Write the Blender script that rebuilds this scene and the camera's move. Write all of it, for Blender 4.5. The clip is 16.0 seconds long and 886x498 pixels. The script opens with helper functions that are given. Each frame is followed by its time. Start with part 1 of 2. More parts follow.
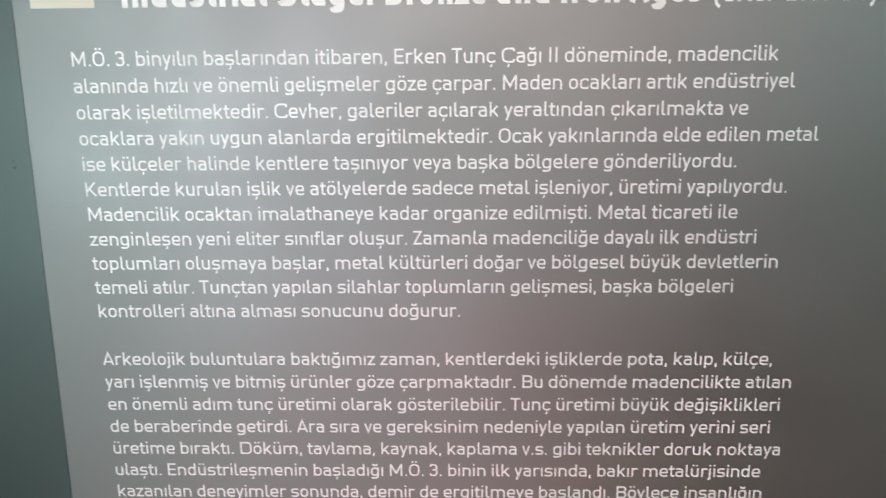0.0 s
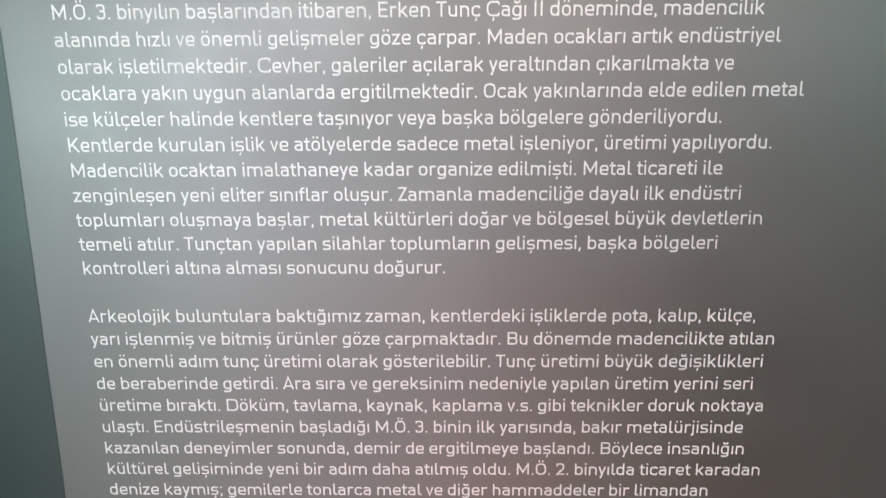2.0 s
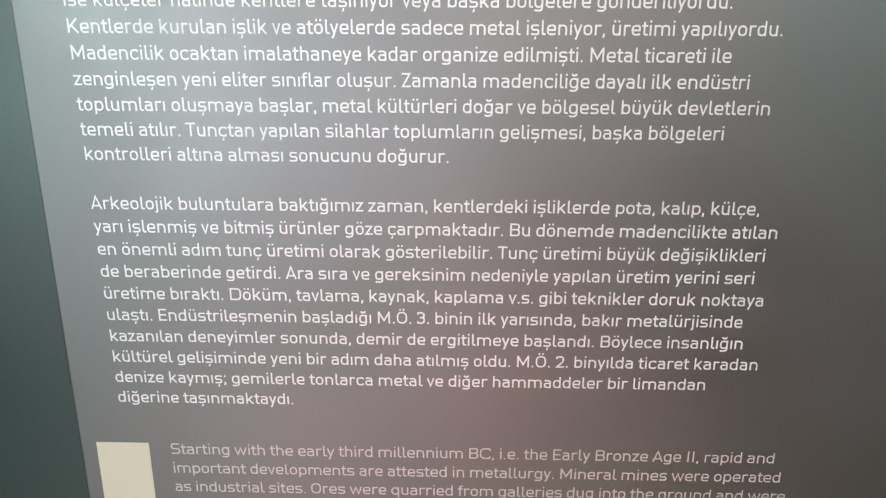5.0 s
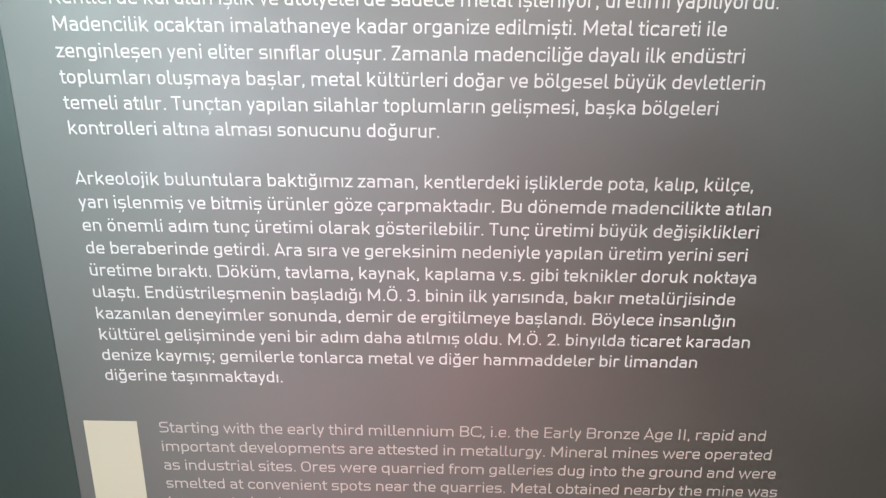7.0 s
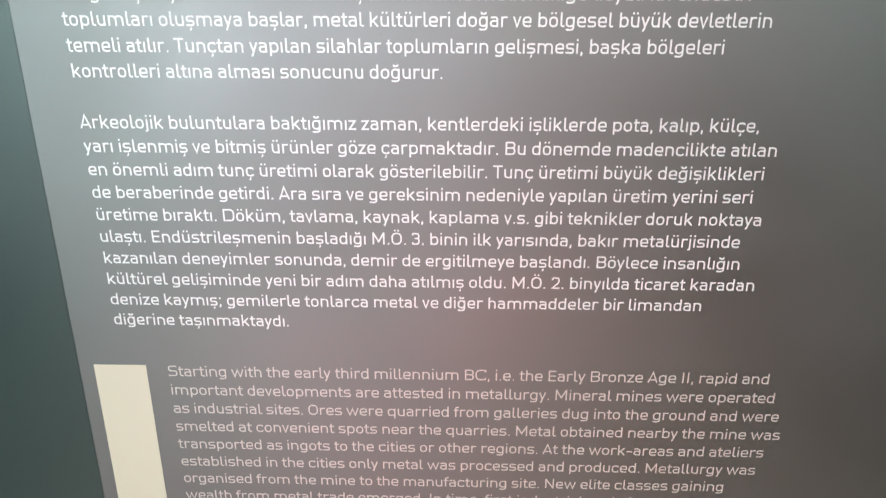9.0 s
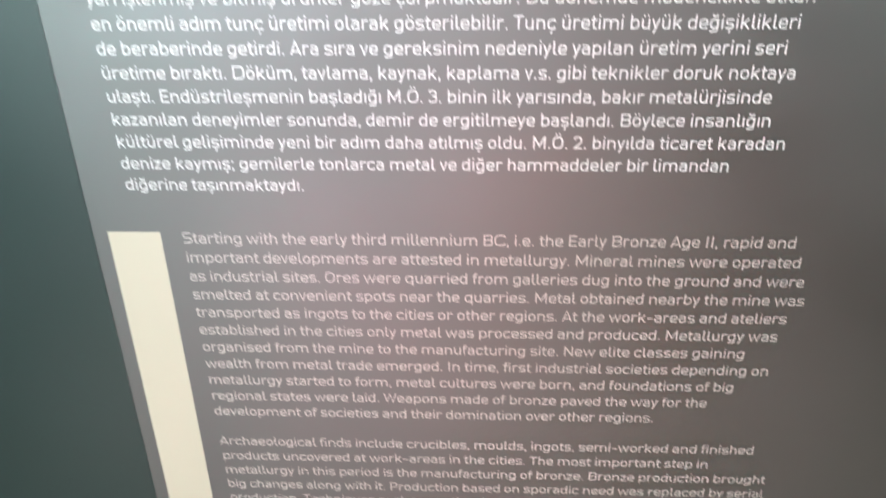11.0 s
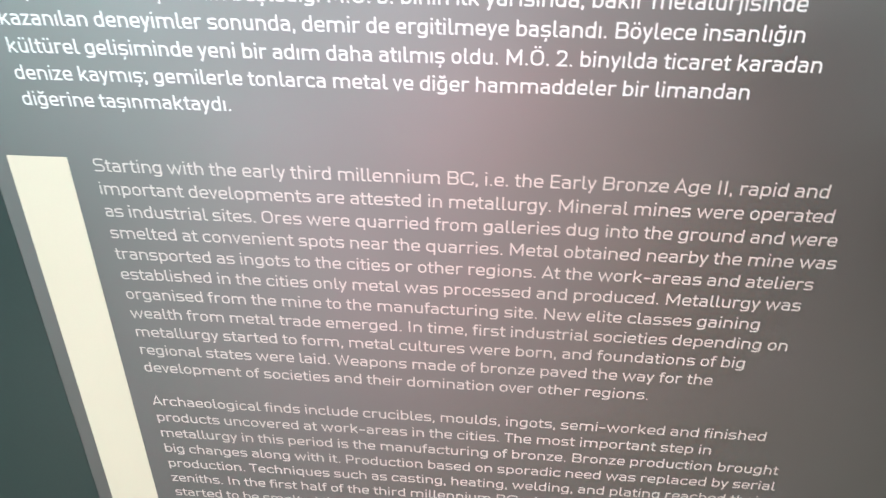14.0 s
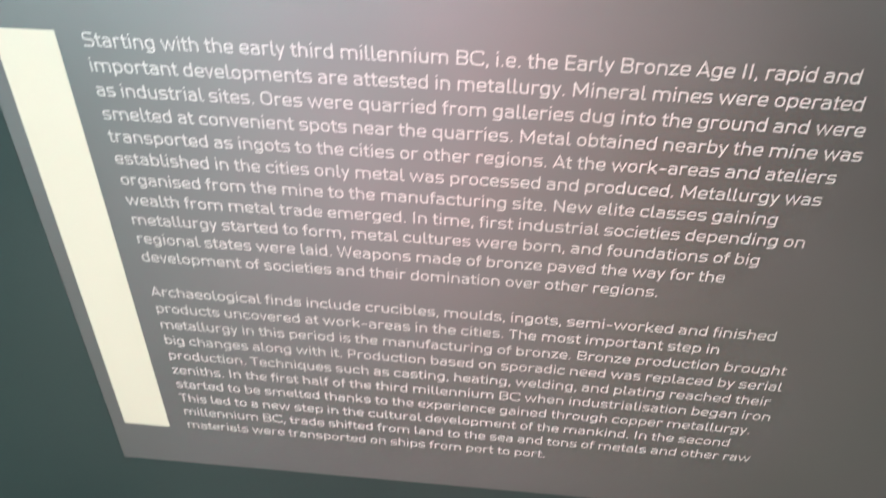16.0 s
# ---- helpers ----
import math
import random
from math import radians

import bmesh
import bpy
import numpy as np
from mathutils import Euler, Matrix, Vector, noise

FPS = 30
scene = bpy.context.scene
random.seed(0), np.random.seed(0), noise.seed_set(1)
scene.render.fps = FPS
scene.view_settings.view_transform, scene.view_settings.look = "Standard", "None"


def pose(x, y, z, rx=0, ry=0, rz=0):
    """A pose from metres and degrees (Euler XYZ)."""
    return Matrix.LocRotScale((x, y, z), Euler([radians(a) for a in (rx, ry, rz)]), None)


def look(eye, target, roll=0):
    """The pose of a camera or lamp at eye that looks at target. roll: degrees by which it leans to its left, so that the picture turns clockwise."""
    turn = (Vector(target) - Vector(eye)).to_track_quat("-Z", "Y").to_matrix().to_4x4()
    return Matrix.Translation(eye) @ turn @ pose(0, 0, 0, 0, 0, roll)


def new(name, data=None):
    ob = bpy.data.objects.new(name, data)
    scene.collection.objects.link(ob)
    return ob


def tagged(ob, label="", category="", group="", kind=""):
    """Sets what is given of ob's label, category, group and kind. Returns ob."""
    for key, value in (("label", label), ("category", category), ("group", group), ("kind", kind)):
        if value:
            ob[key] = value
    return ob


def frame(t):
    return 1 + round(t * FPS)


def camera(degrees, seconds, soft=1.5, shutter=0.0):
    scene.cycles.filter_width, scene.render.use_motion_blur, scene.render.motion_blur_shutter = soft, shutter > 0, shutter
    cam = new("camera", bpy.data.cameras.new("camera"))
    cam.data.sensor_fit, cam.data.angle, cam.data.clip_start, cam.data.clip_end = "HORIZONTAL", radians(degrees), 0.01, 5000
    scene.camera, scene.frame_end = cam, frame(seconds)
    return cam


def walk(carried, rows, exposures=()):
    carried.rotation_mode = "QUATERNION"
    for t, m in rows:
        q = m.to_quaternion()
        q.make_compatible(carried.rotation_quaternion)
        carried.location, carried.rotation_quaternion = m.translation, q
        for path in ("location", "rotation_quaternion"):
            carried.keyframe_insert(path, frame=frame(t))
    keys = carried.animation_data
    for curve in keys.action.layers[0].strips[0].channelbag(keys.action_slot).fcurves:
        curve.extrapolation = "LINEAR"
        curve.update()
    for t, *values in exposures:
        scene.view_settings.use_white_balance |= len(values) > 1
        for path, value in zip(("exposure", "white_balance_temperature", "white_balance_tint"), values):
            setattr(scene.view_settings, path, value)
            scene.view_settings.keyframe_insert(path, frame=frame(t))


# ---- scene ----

# ---------------------------------------------------------------- camera and walk
cam = camera(56.52, 16.0, soft=1.3, shutter=0.8)
# seconds, eye, yaw to the left, pitch, roll in degrees
PATH = [
    (0.0, (0.2194, -0.4672, 1.6449), 1.449, -13.141, -0.529),
    (0.2, (0.2202, -0.4678, 1.6432), 0.933, -13.101, -0.519),
    (0.5, (0.2219, -0.4687, 1.6426), 0.855, -13.549, -0.587),
    (0.7, (0.2223, -0.4681, 1.6412), 0.724, -13.954, -0.644),
    (1.0, (0.2216, -0.4680, 1.6411), 0.730, -14.281, -0.824),
    (1.2, (0.2219, -0.4680, 1.6393), 0.740, -14.171, -0.745),
    (1.5, (0.2231, -0.4677, 1.6362), 0.676, -14.262, -0.555),
    (1.7, (0.2231, -0.4682, 1.6347), 0.801, -14.067, -0.430),
    (2.0, (0.2248, -0.4697, 1.6332), 1.061, -14.752, -0.436),
    (2.2, (0.2257, -0.4706, 1.6300), 0.861, -14.818, -0.248),
    (2.5, (0.2272, -0.4720, 1.6270), 0.959, -15.399, -0.196),
    (2.7, (0.2266, -0.4723, 1.6234), 0.941, -15.770, -0.060),
    (3.0, (0.2255, -0.4739, 1.6209), 1.229, -16.614, -0.047),
    (3.2, (0.2257, -0.4750, 1.6162), 1.418, -16.725, -0.010),
    (3.5, (0.2262, -0.4762, 1.6144), 1.569, -17.477, 0.221),
    (3.7, (0.2251, -0.4763, 1.6120), 1.353, -18.084, 0.247),
    (4.0, (0.2267, -0.4770, 1.6093), 1.475, -18.551, 0.105),
    (4.2, (0.2260, -0.4778, 1.6078), 1.372, -18.644, 0.073),
    (6.3, (0.2250, -0.4745, 1.5994), 1.307, -19.163, 0.314),
    (6.5, (0.2251, -0.4741, 1.5992), 1.052, -19.450, 0.376),
    (6.7, (0.2260, -0.4733, 1.5981), 0.959, -19.606, 0.328),
    (7.0, (0.2261, -0.4722, 1.5983), 0.746, -20.079, 0.422),
    (7.2, (0.2263, -0.4729, 1.5949), 0.586, -20.291, 0.441),
    (7.5, (0.2269, -0.4729, 1.5937), 0.233, -21.075, 0.429),
    (7.7, (0.2281, -0.4742, 1.5939), 0.344, -21.214, 0.396),
    (8.0, (0.2283, -0.4767, 1.5896), 0.556, -21.097, 0.170),
    (8.2, (0.2302, -0.4761, 1.5916), 0.877, -21.477, 0.044),
    (10.3, (0.2309, -0.4823, 1.5700), 2.190, -24.808, -0.313),
    (10.5, (0.2317, -0.4816, 1.5675), 2.739, -26.147, -0.669),
    (10.7, (0.2305, -0.4823, 1.5601), 3.423, -27.420, -1.084),
    (11.0, (0.2281, -0.4788, 1.5513), 2.724, -28.573, -0.804),
    (11.2, (0.2295, -0.4733, 1.5441), 1.904, -29.365, -0.321),
    (11.3, (0.2308, -0.4713, 1.5431), 2.197, -29.415, -0.574),
    (11.4, (0.2322, -0.4700, 1.5408), 2.388, -29.260, -0.894),
    (11.5, (0.2346, -0.4661, 1.5438), 2.964, -29.464, -2.371),
    (11.7, (0.2371, -0.4621, 1.5434), 3.795, -30.646, -5.642),
    (11.8, (0.2360, -0.4612, 1.5372), 2.816, -30.170, -4.035),
    (11.9, (0.2396, -0.4590, 1.5353), 2.588, -29.361, -3.213),
    (12.0, (0.2414, -0.4571, 1.5355), 3.026, -29.052, -2.480),
    (12.2, (0.2431, -0.4530, 1.5315), 3.697, -29.439, -1.055),
    (12.5, (0.2491, -0.4437, 1.5239), 4.084, -30.004, -0.359),
    (12.7, (0.2541, -0.4385, 1.5168), 4.813, -30.106, 0.312),
    (12.9, (0.2570, -0.4309, 1.5104), 4.575, -30.015, 1.619),
    (13.0, (0.2606, -0.4244, 1.5104), 4.756, -30.108, 2.028),
    (13.2, (0.2629, -0.4182, 1.5038), 4.888, -30.688, 1.792),
    (13.5, (0.2638, -0.4083, 1.5050), 5.490, -31.004, 0.675),
    (13.7, (0.2633, -0.4050, 1.5020), 5.318, -31.446, -0.051),
    (14.0, (0.2662, -0.4012, 1.5002), 5.241, -31.721, -0.286),
    (14.2, (0.2696, -0.3991, 1.4980), 5.083, -32.183, -0.822),
    (14.5, (0.2727, -0.3959, 1.4956), 5.312, -32.668, -0.884),
    (14.7, (0.2726, -0.3943, 1.4928), 5.249, -33.324, -0.592),
    (15.0, (0.2737, -0.3923, 1.4880), 5.093, -34.267, -0.570),
    (15.2, (0.2732, -0.3920, 1.4851), 5.163, -35.083, -0.219),
    (15.5, (0.2731, -0.3943, 1.4800), 5.401, -35.721, -0.150),
    (15.7, (0.2709, -0.3953, 1.4787), 5.429, -36.100, -0.049),
    (16.0, (0.2642, -0.3963, 1.4759), 5.514, -37.338, 0.465),
]

# seconds, stops, kelvin, tint
EXPOSURES = [(0.0, 2.59, 6780, 11), (4.0, 2.67, 6780, 11), (8.0, 2.86, 6740, 10.5), (11.0, 3.16, 6580, 9.5), (16.0, 3.40, 6380, 7.5)]


def carried(eye, yaw, pitch, roll):
    ahead = Vector((-math.sin(radians(yaw)) * math.cos(radians(pitch)), math.cos(radians(yaw)) * math.cos(radians(pitch)), math.sin(radians(pitch))))
    return look(eye, Vector(eye) + ahead, roll)


walk(cam, [(t, carried(eye, yaw, pitch, roll)) for t, eye, yaw, pitch, roll in PATH], EXPOSURES)

# ---------------------------------------------------------------- world and light
world = bpy.data.worlds.new("hall_ambient")
scene.world = world
world.use_nodes = True
world.node_tree.nodes["Background"].inputs[0].default_value = (0.55, 0.62, 0.62, 1)
world.node_tree.nodes["Background"].inputs[1].default_value = 0.02


def area_light(name, at, towards, wide, high, watts, colour):
    data = bpy.data.lights.new(name, "AREA")
    data.shape, data.size, data.size_y, data.energy, data.color = "RECTANGLE", wide, high, watts, colour
    ob = new(name, data)
    ob.matrix_world = look(at, towards)
    return ob


# added lamps, with no source seen, in openings of the wall that faces the panel: three columns on one side, high ones
# over one column and over the other side, and low ones, two of them rosy; they make the panel's sheen and tints
LAMP_Y = -1.90
COLUMNS = [(-1.20, -0.80), (-0.76, -0.40), (-0.36, 0.12), (0.16, 0.62), (0.66, 1.14), (1.18, 1.70)]
# column, lower edge, upper edge, radiance of the added lamp, tuned for the sheen
SHEEN_LAMPS = [
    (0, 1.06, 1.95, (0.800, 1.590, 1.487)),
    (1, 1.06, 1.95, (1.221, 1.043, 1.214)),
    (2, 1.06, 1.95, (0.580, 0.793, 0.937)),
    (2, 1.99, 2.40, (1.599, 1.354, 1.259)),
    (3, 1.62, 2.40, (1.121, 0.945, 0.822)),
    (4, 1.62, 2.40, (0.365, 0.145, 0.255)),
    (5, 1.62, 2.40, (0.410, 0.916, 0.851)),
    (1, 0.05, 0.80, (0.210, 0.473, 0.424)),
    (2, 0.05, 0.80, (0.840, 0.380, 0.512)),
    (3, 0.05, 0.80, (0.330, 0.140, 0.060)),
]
OPENINGS = []
for column, z0, z1, radiance in SHEEN_LAMPS:
    x0, x1 = COLUMNS[column]
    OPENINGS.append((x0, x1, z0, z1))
    at, peak = ((x0 + x1) / 2, LAMP_Y, (z0 + z1) / 2), max(radiance)
    area_light("sheen_lamp", at, (at[0], 0, at[2]), x1 - x0, z1 - z0, peak * math.pi * (x1 - x0) * (z1 - z0), [c / peak for c in radiance])

# added sun through the openings; floor patches opposite the panel lift its sheen
sun = new("sun", bpy.data.lights.new("sun", "SUN"))
sun.data.energy, sun.data.angle, sun.data.color = 2.2, radians(0.6), (1.0, 0.93, 0.86)
sun.matrix_world = look((-0.5, -4.0, 6.2), (-0.1, -1.2, 0.0))

# ---------------------------------------------------------------- materials


def material(name):
    m = bpy.data.materials.new(name)
    m.use_nodes = True
    nodes, links = m.node_tree.nodes, m.node_tree.links
    return m, nodes, links, nodes["Principled BSDF"]


def surface(name, colour, rough, spec=0.5, coarse=6.0, fine=400.0, mottled=0.06, relief=0.02, smear=0.05, grain=0.0005, ior=1.5):
    """Paint, laminate or ink: two scales of mottling, an uneven gloss and a fine relief."""
    m, nodes, links, bsdf = material(name)
    coord = nodes.new("ShaderNodeTexCoord")
    big, small = nodes.new("ShaderNodeTexNoise"), nodes.new("ShaderNodeTexNoise")
    big.inputs["Scale"].default_value, small.inputs["Scale"].default_value = coarse, fine
    big.inputs["Detail"].default_value = 5
    both = nodes.new("ShaderNodeMath")
    both.operation = "ADD"
    for n in (big, small):
        links.new(coord.outputs["Object"], n.inputs["Vector"])
    links.new(big.outputs["Fac"], both.inputs[0])
    links.new(small.outputs["Fac"], both.inputs[1])
    shade = nodes.new("ShaderNodeMapRange")
    shade.inputs["From Min"].default_value, shade.inputs["From Max"].default_value = 0.6, 1.4
    shade.inputs["To Min"].default_value, shade.inputs["To Max"].default_value = 1 - mottled, 1 + mottled
    links.new(both.outputs[0], shade.inputs["Value"])
    tint = nodes.new("ShaderNodeVectorMath")
    tint.operation = "SCALE"
    tint.inputs[0].default_value = colour
    links.new(shade.outputs[0], tint.inputs["Scale"])
    links.new(tint.outputs[0], bsdf.inputs["Base Color"])
    gloss = nodes.new("ShaderNodeMapRange")
    gloss.inputs["From Min"].default_value, gloss.inputs["From Max"].default_value = 0.3, 0.7
    gloss.inputs["To Min"].default_value, gloss.inputs["To Max"].default_value = rough - smear, rough + smear
    links.new(big.outputs["Fac"], gloss.inputs["Value"])
    links.new(gloss.outputs[0], bsdf.inputs["Roughness"])
    bsdf.inputs["Specular IOR Level"].default_value, bsdf.inputs["IOR"].default_value = spec, ior
    bump = nodes.new("ShaderNodeBump")
    bump.inputs["Strength"].default_value, bump.inputs["Distance"].default_value = relief, grain
    links.new(small.outputs["Fac"], bump.inputs["Height"])
    links.new(bump.outputs[0], bsdf.inputs["Normal"])
    return m


PANEL = surface("satin_grey_laminate", (0.017, 0.019, 0.016), 0.46, 1.0, coarse=9, fine=900, mottled=0.05, relief=0.05, ior=1.82)
WALL = surface("dark_teal_satin_paint", (0.0012, 0.017, 0.0155), 0.40, 0.9, coarse=5, fine=350, mottled=0.12, relief=0.06)
INK = surface("white_ink", (0.70, 0.695, 0.69), 0.46, 1.0, coarse=30, fine=900, mottled=0.03, ior=1.75)
INK_SOFT = surface("pale_warm_ink", (0.50, 0.455, 0.42), 0.46, 1.0, coarse=30, fine=900, mottled=0.03, ior=1.75)
CREAM = surface("cream_ink", (0.545, 0.50, 0.375), 0.48, 1.0, coarse=20, fine=900, mottled=0.02, ior=1.75)
# unseen floor, added; its tone sets the panel's lower sheen
FLOOR = surface("unseen_warm_floor", (0.27, 0.28, 0.25), 0.5, 0.4, coarse=3, fine=90, mottled=0.15)
PLASTER = surface("dim_plaster", (0.034, 0.05, 0.046), 0.8, 0.3, coarse=2, fine=60, mottled=0.08)

# ---------------------------------------------------------------- helpers for meshes


def mesh_object(name, bm, mat, parent=None, label=""):
    data = bpy.data.meshes.new(name)
    bm.to_mesh(data)
    bm.free()
    data.materials.append(mat)
    ob = new(name, data)
    ob.parent = parent
    if label:
        ob["label"] = label
    return ob


def part(name, bm, mat, parent, label=""):
    return mesh_object(name, bm, mat, parent, label)


def box(x0, x1, y0, y1, z0, z1, bevel=0.0):
    bm = bmesh.new()
    bmesh.ops.create_cube(bm, size=1)
    for v in bm.verts:
        v.co = ((x0 + x1) / 2 + v.co.x * (x1 - x0), (y0 + y1) / 2 + v.co.y * (y1 - y0), (z0 + z1) / 2 + v.co.z * (z1 - z0))
    if bevel:
        made = bmesh.ops.bevel(bm, geom=bm.edges[:], offset=bevel, segments=3, profile=0.5, affect="EDGES")
        for f in made["faces"]:
            f.smooth = True
    return bm


def pierced_wall(x0, x1, z0, z1, y, thick, openings):
    """A wall with its face at y, as thick as given, with rectangular openings through it."""
    xs = sorted({x0, x1, *(v for o in openings for v in o[:2])})
    zs = sorted({z0, z1, *(v for o in openings for v in o[2:])})
    bm = bmesh.new()
    grid = {(x, z): bm.verts.new((x, y, z)) for x in xs for z in zs}
    for a, b in zip(xs, xs[1:]):
        for c, d in zip(zs, zs[1:]):
            mx, mz = (a + b) / 2, (c + d) / 2
            if not any(o[0] < mx < o[1] and o[2] < mz < o[3] for o in openings):
                bm.faces.new((grid[a, c], grid[a, d], grid[b, d], grid[b, c]))
    for v in [v for v in bm.verts if not v.link_faces]:
        bm.verts.remove(v)
    back = bmesh.ops.extrude_face_region(bm, geom=bm.faces[:])["geom"]
    for v in back:
        if isinstance(v, bmesh.types.BMVert):
            v.co.y -= thick
    bmesh.ops.recalc_face_normals(bm, faces=bm.faces[:])
    return bm


# ---------------------------------------------------------------- the room
BOARD_T = 0.012          # thickness of the board; its face lies in the plane y = 0
WALL_Y = BOARD_T + 0.001
BACK = LAMP_Y - 0.02
structure = [
    ("wall_north", box(-2.5, 3.0, WALL_Y, WALL_Y + 0.15, 0, 2.9), WALL, "dark teal painted wall behind the panel"),
    ("wall_west", box(-2.65, -2.5, BACK - 0.15, WALL_Y + 0.15, 0, 2.9), PLASTER, "plain dim plaster side wall"),
    ("wall_east", box(3.0, 3.15, BACK - 0.15, WALL_Y + 0.15, 0, 2.9), PLASTER, "plain dim plaster side wall"),
    ("floor", box(-2.65, 3.15, BACK - 0.15, WALL_Y + 0.15, -0.15, 0), FLOOR, "added warm grey floor, out of view"),
    ("ceiling", box(-2.65, 3.15, BACK - 0.15, WALL_Y + 0.15, 2.9, 3.05), PLASTER, "plain dim plaster ceiling"),
    # unseen wall, added to hold the sheen lamps
    ("wall_south", pierced_wall(-2.5, 3.0, 0, 2.9, BACK, 0.15, OPENINGS), PLASTER, "added plain dim plaster wall, unseen, with openings for sheen lamps"),
]
for name, bm, mat, label in structure:
    tagged(mesh_object(name, bm, mat), label, "wall" if "wall" in name else name, kind="structure")

# ---------------------------------------------------------------- lettering
# A narrow engineers' grotesque drawn with strokes of one width, in thousandths of the type size.
CAP, XH, DEEP = 700.0, 505.0, -165.0
ADVANCE = {}
for chars, width in (
    (" ", 216), (",", 217), (".", 229), (";", 244), (":", 244), ("-", 426), ("()", 330), ("0", 550), ("2", 529), ("3", 502),
    ("A", 597), ("B", 638), ("CÇ", 689), ("D", 728), ("E", 554), ("I", 284), ("K", 643), ("M", 814), ("N", 684), ("OÖ", 652), ("P", 574),
    ("S", 597), ("T", 521), ("W", 833), ("Z", 479), ("a", 504), ("b", 536), ("cç", 483), ("d", 533), ("e", 508), ("f", 300), ("gğ", 535),
    ("h", 539), ("iı", 219), ("j", 231), ("k", 519), ("l", 278), ("m", 877), ("n", 557), ("oö", 513), ("p", 544), ("q", 564), ("r", 397),
    ("sş", 480), ("t", 315), ("uü", 534), ("v", 432), ("w", 746), ("x", 474), ("y", 436), ("z", 437),
):
    for c in chars:
        ADVANCE[c] = float(width)

PLAIN = {"ç": "c", "ş": "s", "ö": "o", "ü": "u", "ğ": "g", "Ö": "O", "Ç": "C"}


def strokes(c, w):
    """The centre lines of a letter: (closed, [(x, y, corner radius), ...], width) with strokes w wide as a rule."""
    adv, h = ADVANCE[c], w / 2
    b = PLAIN.get(c, c)
    s, o = 70 + h, 44 + h                    # a stem's and a bowl's distance from the letter's edge
    top, low, mid = XH - h, h, XH / 2
    out = []

    def line(*pts, wide=1.0):
        out.append((False, [(p[0], p[1], p[2] if len(p) > 2 else 0) for p in pts], w * wide))

    def bowl(x0, x1, y0, y1, r=0.0):
        r = r or min(x1 - x0, y1 - y0) * 0.49
        out.append((True, [(x0, y0, r), (x1, y0, r), (x1, y1, r), (x0, y1, r)], w))

    def square(x, y):
        line((x, y - h * 1.08), (x, y + h * 1.08))

    if b in "oO":
        bowl(o + 4, adv - o - 4, low, top if b == "o" else CAP - h)
    elif b in "cC":
        t, r, lip = (top, 170, 85) if b == "c" else (CAP - h, 240, 130)
        rt = adv - 30 - h
        line((rt, t - lip), (rt - 8, t, r * 0.75), (o, t, r), (o, low, r), (rt - 8, low, r * 0.75), (rt, low + lip))
    elif b == "e":
        rt = adv - o
        line((o + h, mid - 8), (rt, mid - 8), (rt, top, 160), (o, top, 160), (o, low, 160), (rt - 12, low, 120), (rt - 18, low + 62))
    elif b == "a":
        rt = adv - 66 - h
        line((o + 8, top - 50), (o + 22, top, 50), (rt, top, 130), (rt, 0))
        line((rt, mid + 38), (o, mid + 38, 115), (o, low, 115), (rt, low))
    elif b == "s" or b == "S":
        t, r = (top, 92) if b == "s" else (CAP - h, 140)
        rt, m = adv - 36 - h, (t + low) / 2
        line((rt - 6, t - 48), (rt - 14, t, 60), (o, t, r), (o, m, r), (rt, m, r), (rt, low, r), (o - 4, low, 60), (o - 10, low + 48))
    elif b in "nhr":
        rt = adv - 66 - h
        line((s, 0), (s, CAP if b == "h" else XH))
        if b == "r":
            line((s, mid - 40), (s, top, 150), (adv - 18, top, 0))
        else:
            line((s, mid - 40), (s, top, 165), (rt, top, 165), (rt, 0))
    elif b == "m":
        rt, c2 = adv - 66 - h, (s + adv - 66 - h) / 2
        line((s, 0), (s, XH))
        line((s, mid - 40), (s, top, 150), (c2, top, 150), (c2, 0))
        line((c2, mid - 40), (c2, top, 150), (rt, top, 150), (rt, 0))
    elif b == "u":
        rt = adv - 70 - h
        line((rt, 0), (rt, XH))
        line((s - 4, XH), (s - 4, low, 165), (rt, low, 165), (rt, mid + 40))
    elif b in "bp":
        bowl(s, adv - o, low, top)
        line((s, 0 if b == "b" else DEEP), (s, CAP if b == "b" else XH))
    elif b in "dqg":
        rt = adv - 70 - h
        bowl(o, rt, low, top)
        if b == "g":
            line((rt, XH), (rt, DEEP + h, 140), (o + 18, DEEP + h, 90), (o - 4, DEEP + h + 52))
        else:
            line((rt, 0 if b == "d" else DEEP), (rt, CAP if b == "d" else XH))
    elif b == "t":
        x = 92 + h
        line((x, XH + 135), (x, low, 100), (adv - 8, low))
        line((14, top), (adv - 12, top))
    elif b == "f":
        x = 88 + h
        line((x, 0), (x, CAP - h, 100), (adv + 2, CAP - h))
        line((14, top), (adv - 8, top))
    elif b in "iıj":
        x = adv / 2
        if b == "j":
            line((x, XH), (x, DEEP + h, 80), (x - 105, DEEP + h))
        else:
            line((x, 0), (x, XH))
        if b != "ı":
            square(x, CAP - h * 0.9)
    elif b == "l":
        line((s, CAP), (s, low, 90), (adv - 8, low))
    elif b == "k":
        line((s, 0), (s, CAP))
        line((s, 175), (adv - 40 - h, XH))
        line((s + 112, 278), (adv - 18 - h, 0))
    elif b == "K":
        line((s + 10, 0), (s + 10, CAP))
        line((s + 10, 225), (adv - 40 - h, CAP))
        line((s + 150, 375), (adv - 18 - h, 0))
    elif b == "v":
        line((12 + h, XH), (adv / 2, h * 0.4), (adv - 12 - h, XH))
    elif b in "wW":
        t, q = (XH, 0.42) if b == "w" else (CAP, 0.6)
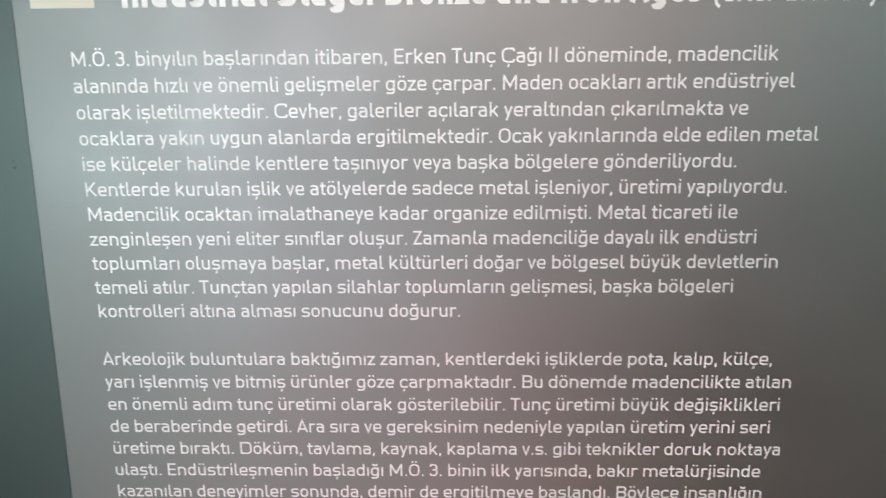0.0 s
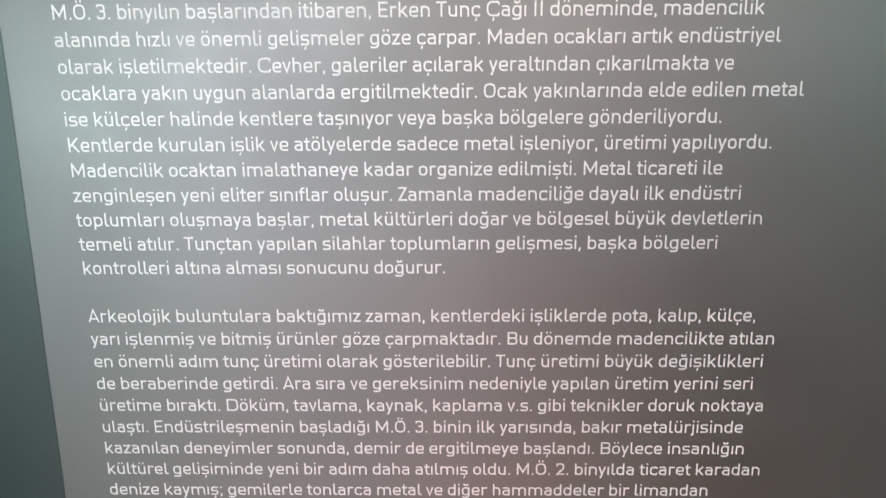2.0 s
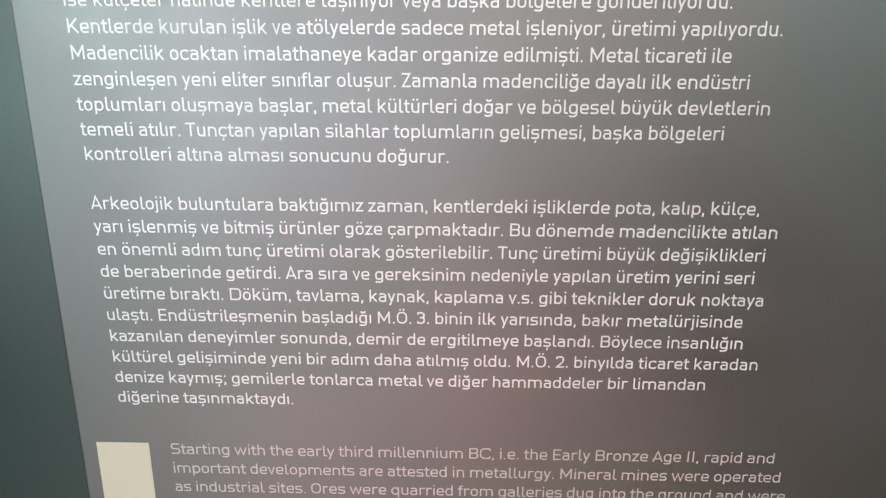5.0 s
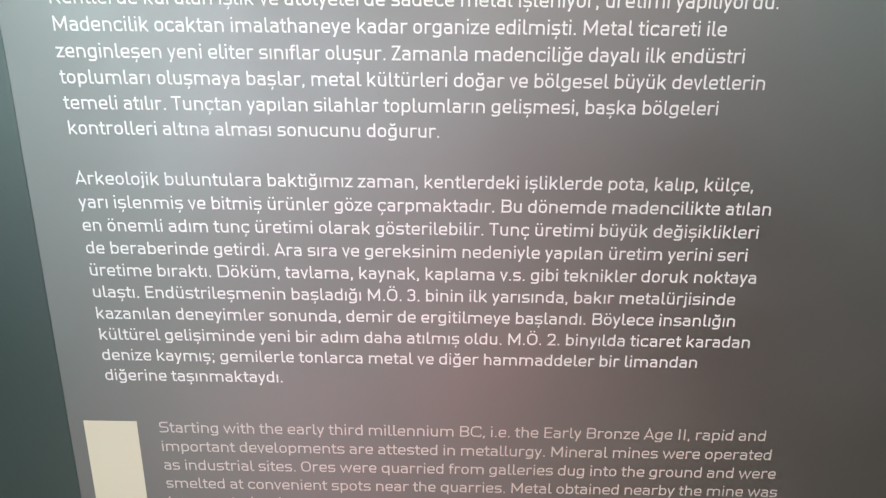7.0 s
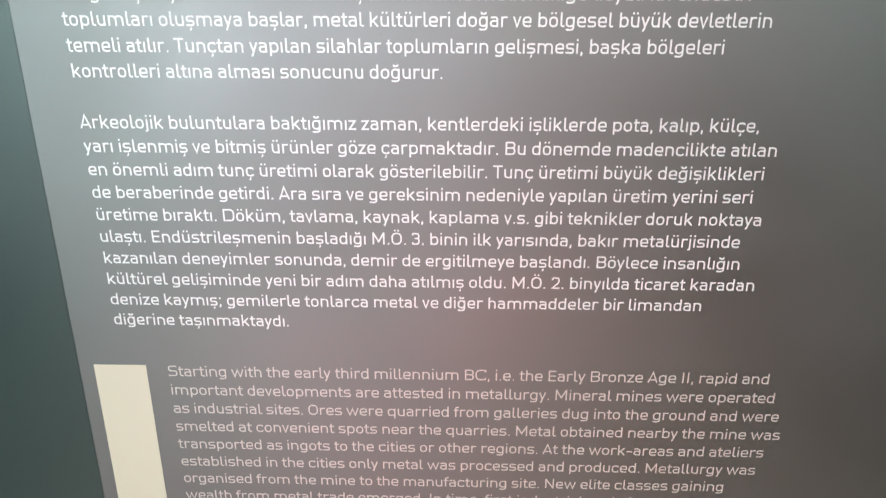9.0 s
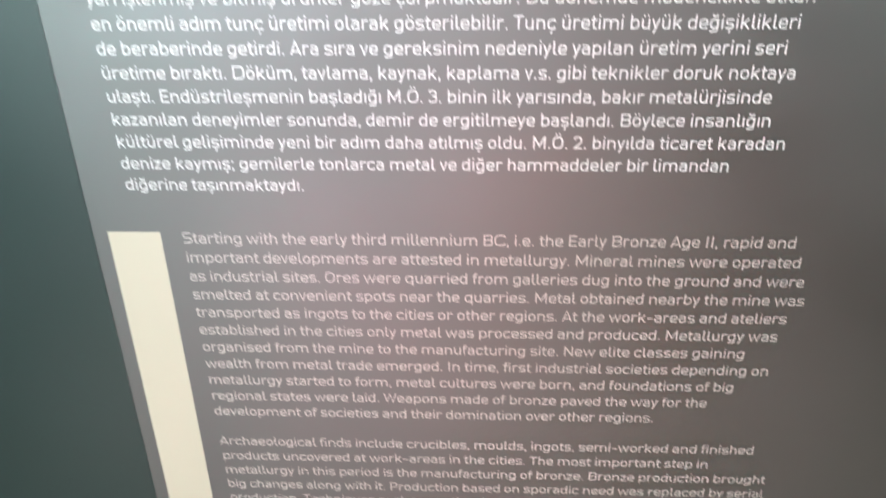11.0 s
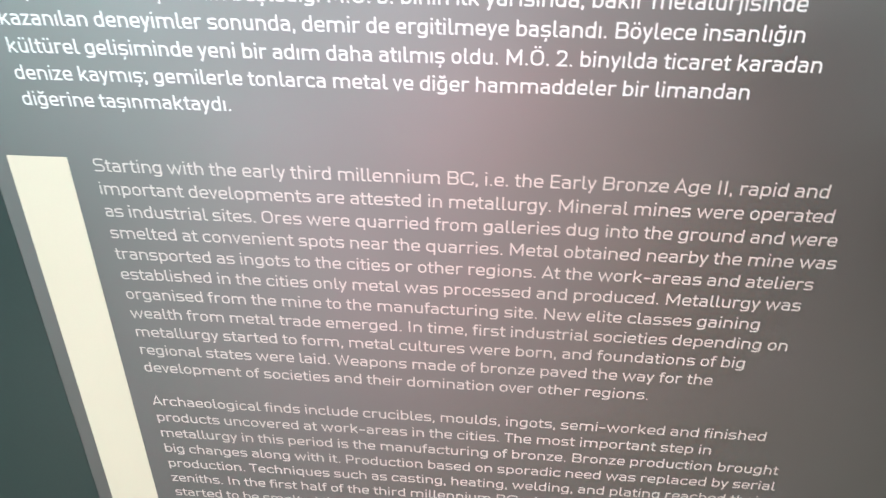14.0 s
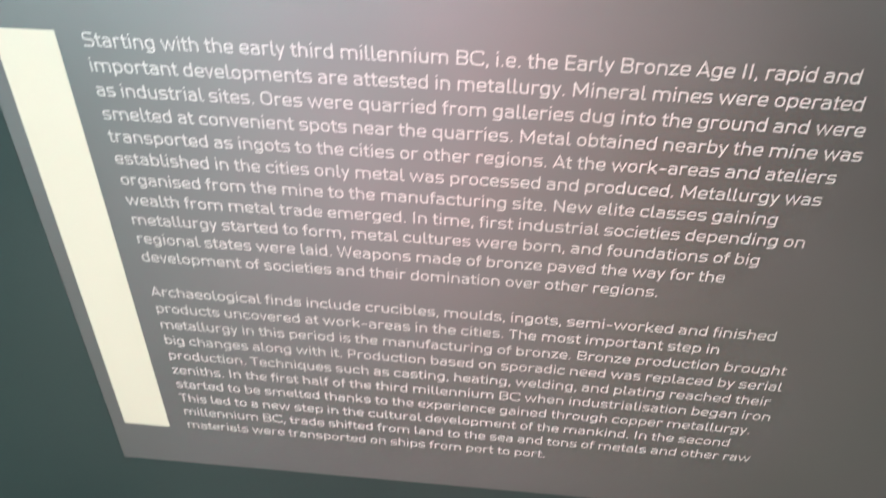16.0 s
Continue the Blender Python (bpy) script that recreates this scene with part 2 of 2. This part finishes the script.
        line((14 + h, t), (adv * 0.29, h * 0.5), (adv / 2, t - h), (adv * 0.71, h * 0.5), (adv - 14 - h, t))
    elif b == "x":
        line((20 + h, 0), (adv - 20 - h, XH))
        line((20 + h, XH), (adv - 20 - h, 0))
    elif b == "y":
        line((12 + h, XH), (adv / 2 + 4, h * 0.2))
        line((adv - 12 - h, XH), (adv / 2 - 72, DEEP + h * 0.4), (adv / 2 - 128, DEEP + h * 0.4))
    elif b in "zZ":
        t = top if b == "z" else CAP - h
        line((26, t), (adv - 36 - h, t), (30 + h, low), (adv - 22, low))
    elif b == "A":
        line((8 + h, 0), (adv / 2, CAP - h * 0.4), (adv - 8 - h, 0))
        line((120, 185), (adv - 120, 185))
    elif b in "BDPE":
        x = 84 + h
        rt = adv - 42 - h
        if b == "E":
            line((adv - 38, CAP - h), (x, CAP - h), (x, low), (adv - 38, low))
            line((x, CAP / 2), (adv - 72, CAP / 2))
        elif b == "D":
            line((x, low), (x, CAP - h), (rt, CAP - h, 200), (rt, low, 200), (x - h, low))
        else:
            m = CAP * 0.52 if b == "B" else CAP * 0.42
            line((x, 0), (x, CAP - h), (rt - (12 if b == "B" else 0), CAP - h, 140), (rt - (12 if b == "B" else 0), m, 140), (x, m))
            if b == "B":
                line((x, m), (rt, m, 150), (rt, low, 150), (x, low))
    elif b == "I":
        line((adv / 2, 0), (adv / 2, CAP))
    elif b == "M":
        line((84 + h, 0), (84 + h, CAP))
        line((84 + h, CAP - h * 0.6), (adv / 2, CAP * 0.24), (adv - 84 - h, CAP - h * 0.6))
        line((adv - 84 - h, CAP), (adv - 84 - h, 0))
    elif b == "N":
        line((84 + h, 0), (84 + h, CAP))
        line((84 + h, CAP - h * 0.6), (adv - 84 - h, h * 0.6))
        line((adv - 84 - h, CAP), (adv - 84 - h, 0))
    elif b == "T":
        line((adv / 2, 0), (adv / 2, CAP))
        line((16, CAP - h), (adv - 16, CAP - h))
    elif b == "0":
        bowl(46 + h, adv - 46 - h, low, CAP - h, 170)
    elif b == "2":
        line((48 + h, CAP - 175), (48 + h, CAP - h, 165), (adv - 52 - h, CAP - h, 165), (adv - 52 - h, CAP * 0.55, 90), (56 + h, low), (adv - 40, low))
    elif b == "3":
        rt, m = adv - 48 - h, CAP * 0.53
        line((42 + h, CAP - 150), (42 + h, CAP - h, 150), (rt - 8, CAP - h, 150), (rt - 8, m, 140), (190, m))
        line((190, m), (rt, m, 150), (rt, low, 150), (40 + h, low, 150), (40 + h, 155))
    elif b in ".,:;":
        square(adv / 2, h * 1.08)
        if b in ":;":
            square(adv / 2, XH - h * 1.08)
        if b in ",;":
            line((adv / 2 + h * 0.4, h * 0.6), (adv / 2 - h * 0.7, -96))
    elif b == "-":
        line((50, 262), (adv - 50, 262))
    elif b == "(":
        line((adv - 50, CAP + 40), (80 + h, CAP - 60, 260), (80 + h, -60, 260), (adv - 50, -150))
    elif b == ")":
        line((50, CAP + 40), (adv - 80 - h, CAP - 60, 260), (adv - 80 - h, -60, 260), (50, -150))
    # marks above and below
    t = CAP - h * 0.9 if b.islower() else CAP + 120
    if c in "öüÖ":
        square(adv / 2 - 92, t)
        square(adv / 2 + 92, t)
    if c == "ğ":
        line((adv / 2 - 105, CAP + 10), (adv / 2 - 90, CAP - 78, 80), (adv / 2 + 90, CAP - 78, 80), (adv / 2 + 105, CAP + 10))
    if c in "çşÇ":
        line((adv / 2 + 14, -48), (adv / 2 + 34, -104, 30), (adv / 2 + 14, -176, 40), (adv / 2 - 44, -172), wide=0.74)
    return out


def rounded(closed, pts):
    """The stroke's centre line with its corners turned into arcs."""
    out, n = [], len(pts)
    for i, (x, y, r) in enumerate(pts):
        if not r or (not closed and i in (0, n - 1)):
            out.append((x, y))
            continue
        p, a, b = np.array((x, y)), np.array(pts[i - 1][:2]), np.array(pts[(i + 1) % n][:2])
        la, lb = np.linalg.norm(a - p), np.linalg.norm(b - p)
        d = min(r, la * 0.5, lb * 0.5)
        p0, p1 = p + (a - p) / la * d, p + (b - p) / lb * d
        for k in range(7):
            u = k / 6
            # a slightly squared arc, as the type has it
            q = (1 - u) ** 2 * p0 + 2 * u * (1 - u) * (p * 0.93 + (p0 + p1) * 0.035) + u * u * p1
            out.append((q[0], q[1]))
    return out


def ribbon(points, closed, w):
    """Left and right edge points of a stroke w wide along the points, with mitred corners."""
    pts = np.array(points, float)
    keep = [0] + [i for i in range(1, len(pts)) if np.linalg.norm(pts[i] - pts[i - 1]) > 1.0]
    pts = pts[keep]
    n = len(pts)
    left, right = [], []
    for i in range(n):
        before = pts[i] - pts[i - 1] if (closed or i > 0) else pts[1] - pts[0]
        after = pts[(i + 1) % n] - pts[i] if (closed or i < n - 1) else pts[-1] - pts[-2]
        before, after = before / np.linalg.norm(before), after / np.linalg.norm(after)
        n0, n1 = np.array((-before[1], before[0])), np.array((-after[1], after[0]))
        mitre = n0 + n1
        mitre = mitre / max(np.linalg.norm(mitre), 1e-6)
        mitre = mitre * (w / 2) / max(mitre @ n1, 0.45)
        left.append(pts[i] + mitre)
        right.append(pts[i] - mitre)
    return left, right


GLYPHS = {}


def glyph(c, w):
    if (c, w) not in GLYPHS:
        GLYPHS[c, w] = [(closed, *ribbon(rounded(closed, pts), closed, wide)) for closed, pts, wide in strokes(c, w)]
    return GLYPHS[c, w]


def lettering(name, text, x, z, size_x, size_z, weight, mat, parent, label, tracking=0.0):
    """One printed line of text whose base line starts at x, z, as a mesh of raised ink."""
    verts, faces, pen = [], [], 0.0
    for c in text:
        if c != " ":
            for k, (closed, left, right) in enumerate(glyph(c, weight)):
                start, n = len(verts), len(left)
                y = -0.00012 - 0.000015 * k
                for a, b in zip(left, right):
                    for q in (a, b):
                        verts.append((x + (pen + q[0]) * size_x / 1000, y, z + q[1] * size_z / 1000))
                for i in range(n if closed else n - 1):
                    j = (i + 1) % n
                    faces.append((start + 2 * i, start + 2 * j, start + 2 * j + 1, start + 2 * i + 1))
        pen += ADVANCE[c] + tracking
    data = bpy.data.meshes.new(name)
    data.from_pydata(verts, [], faces)
    data.materials.append(mat)
    ob = new(name, data)
    ob.parent = parent
    if label:
        ob["label"] = label
    return ob


# ---------------------------------------------------------------- the information panel
LEFT, RIGHT, BOTTOM, TOP = -0.0292, 0.575, 0.9415, 1.90
panel = new("information_panel")
panel.location = (0.2, 0.0, BOTTOM)
tagged(panel, "grey laminated museum text panel on a dark teal wall", "information panel")
HOME = Matrix.Translation((-0.2, 0.0, -BOTTOM))


def on_panel(ob):
    ob.matrix_local = HOME
    return ob


on_panel(part("board", box(LEFT, RIGHT, 0.0, BOARD_T, BOTTOM, TOP, 0.0006), PANEL, panel, "satin mid-grey laminated board"))
BAR0, BAR1 = -0.0186, 0.0170
on_panel(part("marker_bar", box(BAR0, BAR1, -0.00012, 0.0004, 1.6727, 1.7300), CREAM, panel, "cream printed marker block beside the title"))
on_panel(part("marker_bar", box(BAR0, BAR1, -0.00012, 0.0004, 0.9838, 1.3012), CREAM, panel, "tall cream printed bar beside the English text"))

EM_X, EM_Z, PITCH = 0.0118, 0.0116, 0.01468


def ink_width(text, weight):
    """Where the ink of a word begins and ends, in thousandths of the type size."""
    pen, low, high = 0.0, 1e9, -1e9
    for c in text:
        for _, left, right in glyph(c, weight):
            low = min(low, *(pen + q[0] for q in left), *(pen + q[0] for q in right))
            high = max(high, *(pen + q[0] for q in left), *(pen + q[0] for q in right))
        pen += ADVANCE[c]
    return low, high


def title_words(words, z, size_z, weight, label):
    """A large title line, word by word between its two ends, whose letters are parts of their own."""
    line = new("title")
    line.parent = panel
    line.matrix_local = HOME @ Matrix.Translation((0, 0, z))
    line["label"] = label
    for word, x0, x1 in words:
        low, high = ink_width(word, weight)
        size_x = (x1 - x0) * 1000 / (high - low)
        pen = x0 - low * size_x / 1000
        for c in word:
            lettering("letter", c, pen, 0, size_x, size_z, weight, INK, line, "")
            pen += ADVANCE[c] * size_x / 1000


title_words([("Industrial", 0.0324, 0.1126), ("Stage:", 0.1185, 0.1706), ("Bronze", 0.1774, 0.2322), ("and", 0.2377, 0.2665), ("Iron", 0.2729, 0.3046), ("Ages", 0.3098, 0.3486)],
            1.6726, 0.0228, 165, "bold white printed title line")
title_words([("(after", 0.3556, 0.3885), ("2000", 0.3937, 0.4174), ("BC)", 0.4234, 0.4412)], 1.6726, 0.0185, 105, "smaller white printed date after the title")

PARAGRAPHS = [
    (0.0002, 1.6442, INK, "line of white printed Turkish text", """M.Ö. 3. binyılın başlarından itibaren, Erken Tunç Çağı II döneminde, madencilik
alanında hızlı ve önemli gelişmeler göze çarpar. Maden ocakları artık endüstriyel
olarak işletilmektedir. Cevher, galeriler açılarak yeraltından çıkarılmakta ve
ocaklara yakın uygun alanlarda ergitilmektedir. Ocak yakınlarında elde edilen metal
ise külçeler halinde kentlere taşınıyor veya başka bölgelere gönderiliyordu.
Kentlerde kurulan işlik ve atölyelerde sadece metal işleniyor, üretimi yapılıyordu.
Madencilik ocaktan imalathaneye kadar organize edilmişti. Metal ticareti ile
zenginleşen yeni eliter sınıflar oluşur. Zamanla madenciliğe dayalı ilk endüstri
toplumları oluşmaya başlar, metal kültürleri doğar ve bölgesel büyük devletlerin
temeli atılır. Tunçtan yapılan silahlar toplumların gelişmesi, başka bölgeleri
kontrolleri altına alması sonucunu doğurur."""),
    (0.0002, 1.4670, INK, "line of white printed Turkish text", """Arkeolojik buluntulara baktığımız zaman, kentlerdeki işliklerde pota, kalıp, külçe,
yarı işlenmiş ve bitmiş ürünler göze çarpmaktadır. Bu dönemde madencilikte atılan
en önemli adım tunç üretimi olarak gösterilebilir. Tunç üretimi büyük değişiklikleri
de beraberinde getirdi. Ara sıra ve gereksinim nedeniyle yapılan üretim yerini seri
üretime bıraktı. Döküm, tavlama, kaynak, kaplama v.s. gibi teknikler doruk noktaya
ulaştı. Endüstrileşmenin başladığı M.Ö. 3. binin ilk yarısında, bakır metalürjisinde
kazanılan deneyimler sonunda, demir de ergitilmeye başlandı. Böylece insanlığın
kültürel gelişiminde yeni bir adım daha atılmış oldu. M.Ö. 2. binyılda ticaret karadan
denize kaymış; gemilerle tonlarca metal ve diğer hammaddeler bir limandan
diğerine taşınmaktaydı."""),
    (0.0312, 1.2959, INK_SOFT, "line of pale warm printed English text", """Starting with the early third millennium BC, i.e. the Early Bronze Age II, rapid and
important developments are attested in metallurgy. Mineral mines were operated
as industrial sites. Ores were quarried from galleries dug into the ground and were
smelted at convenient spots near the quarries. Metal obtained nearby the mine was
transported as ingots to the cities or other regions. At the work-areas and ateliers
established in the cities only metal was processed and produced. Metallurgy was
organised from the mine to the manufacturing site. New elite classes gaining
wealth from metal trade emerged. In time, first industrial societies depending on
metallurgy started to form, metal cultures were born, and foundations of big
regional states were laid. Weapons made of bronze paved the way for the
development of societies and their domination over other regions."""),
    (0.0312, 1.1198, INK_SOFT, "line of pale warm printed English text", """Archaeological finds include crucibles, moulds, ingots, semi-worked and finished
products uncovered at work-areas in the cities. The most important step in
metallurgy in this period is the manufacturing of bronze. Bronze production brought
big changes along with it. Production based on sporadic need was replaced by serial
production. Techniques such as casting, heating, welding, and plating reached their
zeniths. In the first half of the third millennium BC when industrialisation began iron
started to be smelted thanks to the experience gained through copper metallurgy.
This led to a new step in the cultural development of the mankind. In the second
millennium BC, trade shifted from land to the sea and tons of metals and other raw
materials were transported on ships from port to port."""),
]
for x, z, mat, label, text in PARAGRAPHS:
    weight = 87 if mat is INK else 78
    block = new("paragraph")
    block.parent = panel
    block.matrix_local = HOME @ Matrix.Translation((x, 0, z))
    block["label"] = label.replace("line of", "paragraph of")
    for row, words in enumerate(text.split("\n")):
        lettering("text_line", words, 0, -row * PITCH - 0.0029, EM_X, EM_Z, weight, mat, block, label)

# ---------------------------------------------------------------- small blemishes


def blister(x, y, z, wide, high, rise):
    """A low, uneven bump on an upright face."""
    bm = bmesh.new()
    bmesh.ops.create_uvsphere(bm, u_segments=14, v_segments=8, radius=1)
    for v in bm.verts:
        uneven = 1 + 0.25 * noise.noise(v.co * 1.7)
        v.co = (x + v.co.x * wide / 2 * uneven, y + v.co.y * rise, z + v.co.z * high / 2 * uneven)
    for f in bm.faces:
        f.smooth = True
    return bm


north = bpy.data.objects["wall_north"]
part("paint_blister", blister(-0.0461, WALL_Y, 1.5851, 0.0034, 0.0048, 0.00005), WALL, north, "small blister in the teal paint")
for x, z, wide, high in ((0.1821, 1.5194, 0.0022, 0.0016), (0.0144, 1.5783, 0.0016, 0.0013), (0.0009, 0.9489, 0.0040, 0.0012), (0.1866, 1.5446, 0.0014, 0.0012)):
    on_panel(part("blemish", blister(x, 0, z, wide, high, 0.00003), PANEL, panel, "tiny bump under the laminate"))
